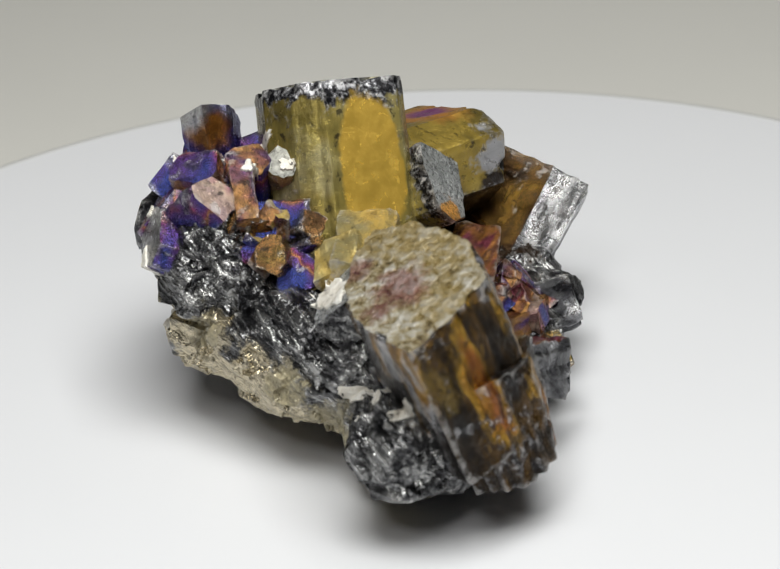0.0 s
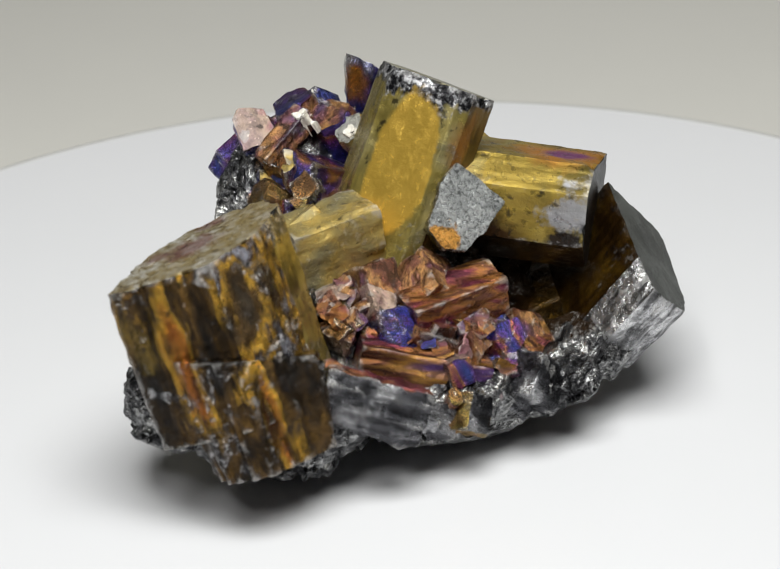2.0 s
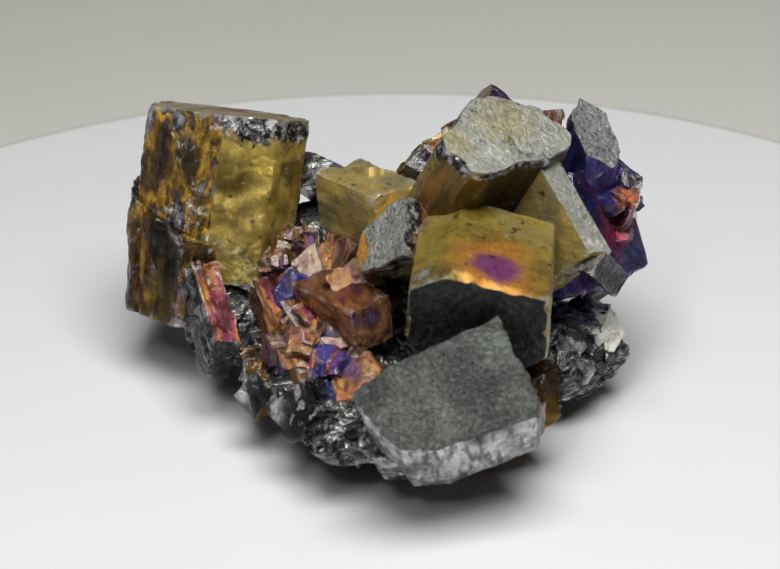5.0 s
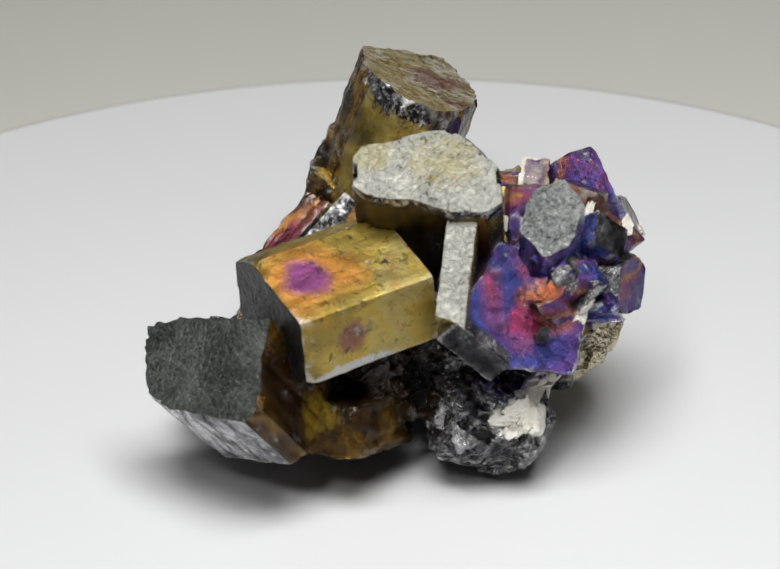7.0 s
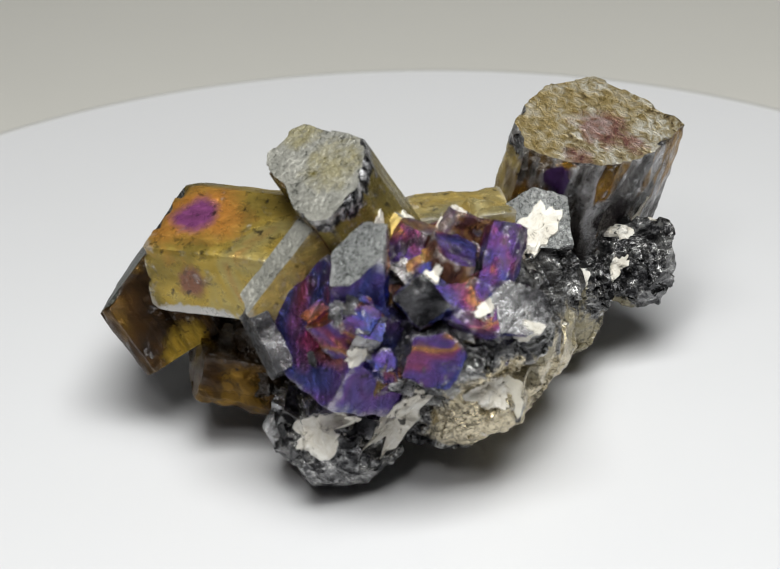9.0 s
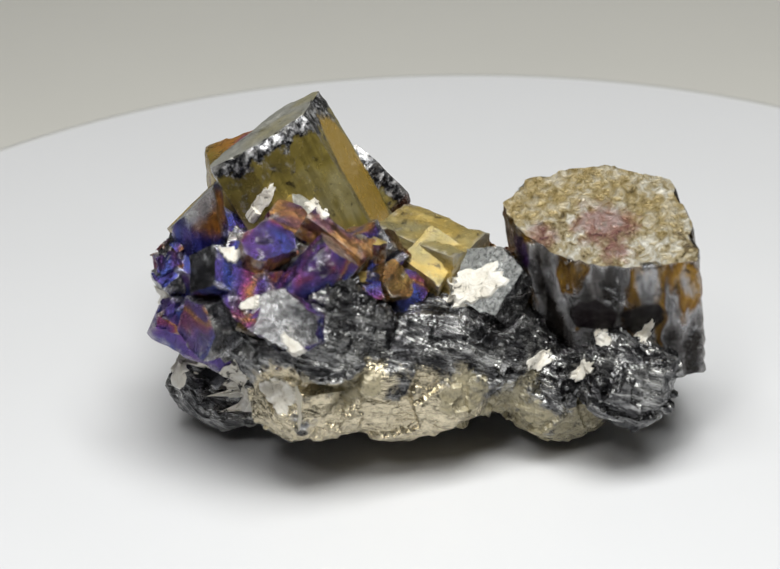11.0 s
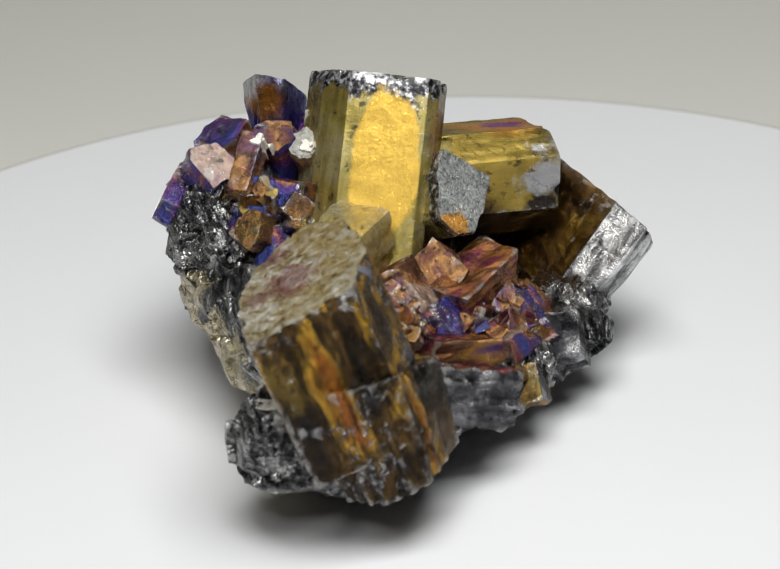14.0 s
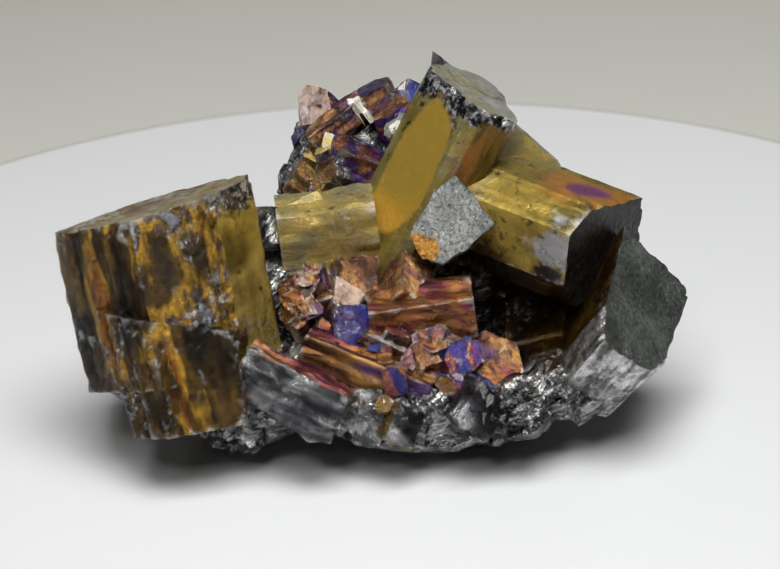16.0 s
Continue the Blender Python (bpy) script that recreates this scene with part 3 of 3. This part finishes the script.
# the violet cluster
crystal((-18.3, 11.2, 28.0), (-0.10, 0.06, 0.99), 10, [(-3.0, -1.6), (-0.4, -3.2), (2.5, -1.8), (2.8, 1.4), (0.2, 3.0), (-2.2, 1.8)], [banded, flake_cap], tilt=(0.1, -0.9), fine=60, label="violet and orange block with a grey end")
for cap, up, length, outline, mats, words in (
        ((-17, 14.6, 19.3), (-0.30, 0.82, 0.42), 11, [(-6, -5.5), (4, -7), (7, 0), (5, 5.2), (-4.5, 5.6)], [broad, broad], "broad violet and blue face"),
        ((-23.4, 6.6, 24.4), (-0.70, 0.30, 0.50), 8, block(4.6, 4.2, 7), [violet, steel], "violet corner block"),
        ((-25.4, 6.4, 18.8), (-0.85, 0.30, 0.10), 8, hexagon(6, 6, 0, 0, 6), [steel, violet], "dark stub"),
        ((-22.6, 2.6, 23.8), (-0.72, 0.10, 0.66), 9, hexagon(8.5, 8, 20, 1, 3), [violet, violet], "blue face"),
        ((-24.2, -3.2, 21.4), (-0.85, -0.20, 0.42), 9, hexagon(7, 7, 5, 0, 9), [violet, steel], "violet and silver stub"),
        ((-18.8, -4.8, 22.6), (-0.35, -0.75, 0.55), 9, hexagon(8.2, 6, 0, 1.5, 2), [brown, brown], "brown block"),
        ((-14.3, -5.8, 24.0), (0.10, -0.82, -0.50), 7, block(2.5, 2.6, 3), [copper, copper], "orange bar"),
        ((-10.7, -4.6, 24.0), (0.05, -0.85, 0.45), 8, block(6, 4, 8), [violet, violet], "blue and violet block"),
        ((-17.2, -5.2, 26.6), (0.50, -0.50, 0.70), 7, hexagon(5.2, 4.4, 0, 0, 5), [violet, pink], "violet block with a pale pink face"),
        ((-19.5, 1.5, 27.2), (-0.25, -0.35, 0.90), 8, hexagon(6, 5, 10, 0, 11), [copper, violet], "copper and violet crystal"),
        ((-14.5, 2.5, 27.3), (0.05, -0.40, 0.90), 8, hexagon(5, 5, 30, 0, 12), [violet, copper], "violet crystal"),
        ((-11.0, 2.5, 26.6), (0.10, -0.60, 0.78), 7, hexagon(4, 4, 0, 0, 13), [pale_gold, cap_stone], "pale stub"),
        ((-9.6, -7.8, 19.6), (-0.20, -0.80, 0.50), 7, hexagon(5, 4.4, 0, 0, 14), [violet, violet], "violet stub"),
        ((-12.0, -8.0, 22.2), (-0.20, -0.80, 0.55), 7, hexagon(4.4, 4.2, 0, 0, 15), [brown, brown], "brown stub"),
        ((-5.6, -8.6, 21.8), (-0.45, -0.35, 0.80), 8, block(5.5, 5, 16), [pale_gold, pale_gold], "pale yellow block"),
        ((-5.7, -14.1, 20.2), (-0.70, 0.0, 0.71), 4, [(-3.0, -2.6), (2.2, -3.8), (4.2, -0.5), (3.0, 3.2), (-2.4, 3.0)], [matrix_mat, flake_cap], "grey speckled shoulder"),
        ((-20.8, -0.2, 10.6), (-0.84, 0.52, 0.10), 6, [(-3.8, -3.0), (-0.5, -4.0), (4.8, -2.0), (4.2, 2.6), (-1.0, 3.6), (-4.2, 1.2)], [matrix_mat, pyrite], "flat brassy white face with black pits"),
        ((-21.8, -5.6, 18.4), (-0.72, -0.60, 0.30), 8, [(-3.0, -2.6), (1.4, -3.2), (3.4, 0.4), (1.2, 3.2), (-2.6, 2.2)], [steel, matrix_mat], "dark steel-coloured block")):
    crystal(cap, up, length, outline, mats, fine=48, label=words)

# the hollow between the great prisms
for cap, up, length, outline, mats, words in (
        ((-2, -1.2, 20.0), (0.1, 1, 0.08), 10, block(6.5, 6.4, 9), [pale_gold, pale_gold], "pale yellow translucent block"),
        ((4.6, -4.2, 17.2), (0.80, 0.10, 0.58), 6, block(5, 4, 21), [copper, copper], "copper facet"),
        ((9.2, -5.4, 14.4), (0.75, 0.05, 0.66), 6, hexagon(6.6, 6.0, 0, 0, 22), [cobalt, cobalt], "vivid blue crystal"),
        ((12.4, 8, 11), (0.70, 0.30, 0.60), 6, hexagon(5.5, 5, 0, 0, 23), [copper, copper], "orange crystal"),
        ((18.8, 5.4, 8.4), (0.85, 0.2, 0.2), 6, block(5, 4.4, 24), [steel, steel], "dark stub"),
        ((17.8, 10.6, 7.2), (0.80, 0.35, 0.1), 6, hexagon(5, 5, 0, 0, 25), [steel, steel], "silvery stub"),
        ((13.6, 4.4, 12.2), (0.75, 0.1, 0.6), 6, hexagon(4.5, 4, 0, 0, 26), [violet, violet], "violet stub"),
        ((6.5, 1.5, 17.5), (0.5, 0.5, 0.7), 6, block(5, 4, 27), [copper, copper], "brown stub"),
        ((17.4, -2.2, 7.2), (0.85, 0.2, 0.3), 6, block(4.4, 3.6, 28), [brown, steel], "brown stub")):
    crystal(cap, up, length, outline, mats, fine=48, label=words, rough=0.42 if "slab" in words else 0.2)

crystal((14.4, 1.0, 8.8), (0.45, 0.82, -0.28), 13.5, block(3.6, 3.8, 12), [ember, steel, steel], facets={2: 2}, fine=64, rough=0.16, label="long copper and magenta crystal")
crystal((16.2, -8.4, 8.2), (0.42, 0.82, -0.38), 11, block(3.0, 6.0, 13), [steel, steel, ember], facets={0: 2}, fine=64, rough=0.34, label="silvery black slab with a copper edge")
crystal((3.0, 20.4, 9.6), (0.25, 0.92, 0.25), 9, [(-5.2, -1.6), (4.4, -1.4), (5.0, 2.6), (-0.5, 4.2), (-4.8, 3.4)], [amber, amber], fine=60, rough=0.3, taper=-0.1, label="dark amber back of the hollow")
crystal((8.8, 6.6, 15.0), (0.12, 0.98, 0.10), 10.5, [(-2.4, -2.6), (2.6, -2.2), (2.2, 2.4), (-2.2, 2.2)], [ember, copper], fine=64, rough=0.14, label="copper-coloured block")
crystal((12.6, 8.4, 10.6), (0.62, 0.30, 0.72), 5, [(-3.0, -2.0), (1.4, -3.0), (3.2, 0.4), (0.6, 2.8), (-2.6, 1.8)], [copper, ember], fine=60, rough=0.12, label="orange facet at the mouth of the hollow")
crystal((6.4, -5.6, 16.6), (0.62, 0.20, 0.76), 5, [(-2.2, -1.4), (1.2, -1.8), (2.2, 0.6), (-0.4, 1.8)], [pink, pink], fine=56, rough=0.12, label="pale pink facet")


def scatter(count, seed, centre, radii, sector, size, mats):
    """Small crystals that sprout from the rock about a centre, within a sector of directions."""
    rnd = random.Random(seed)
    for k in range(count):
        az, el = radians(rnd.uniform(*sector[:2])), radians(rnd.uniform(*sector[2:]))
        d = Vector((math.cos(az) * math.cos(el), math.sin(az) * math.cos(el), math.sin(el)))
        cap = Vector(centre) + Vector((d.x * radii[0], d.y * radii[1], d.z * radii[2]))
        up = (d + Vector((rnd.uniform(-0.5, 0.5), rnd.uniform(-0.5, 0.5), rnd.uniform(-0.3, 0.6)))).normalized()
        w = rnd.uniform(*size)
        side = (rnd.uniform(-1, 1), rnd.uniform(-1, 1), rnd.uniform(-1, 1))
        shape = block(w, w * rnd.uniform(0.6, 1.0), k) if rnd.random() < 0.5 else hexagon(w, w * rnd.uniform(0.7, 1.0), 0, 0, k)
        crystal(cap, up, w * 1.6, shape, [rnd.choice(mats), rnd.choice(mats)], side=side, fine=24, seed=k, rough=0.28, taper=rnd.uniform(-0.3, 0.2), tilt=(rnd.uniform(-0.4, 0.4), rnd.uniform(-0.4, 0.4)))


scatter(34, 3, (-16.4, 3, 18), (7.0, 9.6, 7.8), (60, 300, -20, 75), (1.6, 4.8), [violet, violet, copper, speckled, steel, brown])
scatter(16, 4, (-11, -3, 17), (7, 6, 8.4), (190, 330, 5, 70), (1.4, 3.0), [violet, copper, steel, pale_gold, brown])
scatter(30, 5, (7, 0, 6.6), (10, 11, 8), (-70, 70, 12, 75), (1.4, 3.4), [copper, copper, ember, violet, brown, pink])
scatter(14, 9, (2.5, -9.5, 12.5), (6, 5, 6), (-50, 70, 15, 75), (1.4, 3.0), [copper, pink, ember, brown])
scatter(9, 6, (8.2, 1, 5.6), (9.4, 12.0, 3.2), (-60, 75, 4, 30), (2.4, 4.4), [steel])
scatter(12, 7, (-11.6, 11.6, 6.2), (6.6, 5.8, 5.6), (40, 200, -10, 60), (1.6, 3.4), [steel, steel, steel])


scatter(12, 8, (-17.2, 10, 19), (6.8, 6.2, 6.8), (75, 180, -10, 60), (1.4, 3.4), [violet, broad, steel, broad])


def crust(centre, facing, w, h, seed=0, thick=0.25):
    """A thin, ragged crust that clings to the rock."""
    rnd = random.Random(seed)
    a = Vector(facing).normalized()
    u = a.orthogonal().normalized()
    v = a.cross(u)
    off = Vector((rnd.uniform(-50, 50), rnd.uniform(-50, 50), 0))
    bm = bmesh.new()
    rings, m = [], 48
    graph = bpy.context.evaluated_depsgraph_get()

    def surface(d):
        start = Vector(centre) + u * d.x + v * d.y + a * 5
        hit, place, *_ = scene.ray_cast(graph, start * MM, -a, distance=10 * MM)
        return (place / MM - start).dot(a) + 5 if hit else None

    base = surface(Vector((0, 0))) or 0.0
    for s, lift in ((1.0, -1.2), (1.0, 0.05), (0.94, thick), (0.78, thick), (0.6, thick), (0.4, thick), (0.2, thick), (0.06, thick)):
        ring = []
        for k in range(m):
            t = 2 * math.pi * k / m
            r = 1 + 0.5 * noise.fractal(Vector((math.cos(t) * 1.2, math.sin(t) * 1.2, 0)) + off, 0.6, 2.2, 5)
            d = Vector((math.cos(t) * w / 2 * r * s, math.sin(t) * h / 2 * r * s))
            z = surface(d)
            z = base if z is None else max(base - 1.6, min(base + 1.6, z))
            ring.append(bm.verts.new((Vector(centre) + u * d.x + v * d.y + a * (z + lift)) * MM))
        rings.append(ring)
    for lo, hi in zip(rings, rings[1:]):
        for k in range(m):
            bm.faces.new((lo[k], lo[(k + 1) % m], hi[(k + 1) % m], hi[k]))
    bm.faces.new(rings[-1])
    bmesh.ops.recalc_face_normals(bm, faces=bm.faces)
    part("crust", bm, crust_mat, specimen, "chalky white crust")


for k, (c, a, w, h) in enumerate((
        ((-1.4, -25.0, 15.0), (-0.9, -0.4, 0.3), 1.8, 1.5), ((0.8, -28.6, 15.4), (-0.6, -0.7, 0.4), 2.6, 1.3),
        ((-6.4, -13.4, 20.2), (-0.70, 0.0, 0.71), 3.6, 6.4), ((-22.6, -0.6, 12.4), (-0.9, 0.15, 0.3), 4, 3.4), ((-16.6, 15.4, 9.2), (-0.45, 0.8, 0.35), 4, 6.5),
        ((-18.4, 7.5, 9.2), (-0.85, 0.5, 0.2), 3, 9), ((-10.3, 2.2, 26.8), (0, -0.6, 0.8), 1.4, 1.6), ((-12.6, 6.5, 27.6), (0, -0.6, 0.8), 1.6, 1.2),
        ((-14, -0.8, 27.6), (0, -0.5, 0.9), 2.0, 1.0), ((-21.5, 4.5, 26.4), (-0.3, -0.3, 0.9), 1.4, 2.2), ((-23.8, 0.5, 22.5), (-0.8, 0.3, 0.5), 1.2, 2.2),
        ((-25.2, -5.2, 19.5), (-0.7, -0.7, 0.2), 1.2, 3), ((2.0, -7.4, 17), (0.7, 0.2, 0.7), 1.2, 2.4),
        ((-3.6, -24, 12), (-0.9, -0.2, 0.5), 1.4, 3.0), ((-4.0, -19.5, 12), (-0.9, -0.3, 0.4), 1.4, 2.6), ((-20.6, 11.6, 18.5), (-0.6, 0.7, 0.4), 1.4, 2.6))):
    crust(c, a, w, h, k)


def motions():
    rows = [(k / 2, pose(0, 0, 0, 0, 0, -SPEED * k / 2)) for k in range(33)]
    walk(specimen, rows)
    walk(turntable, rows)


motions()
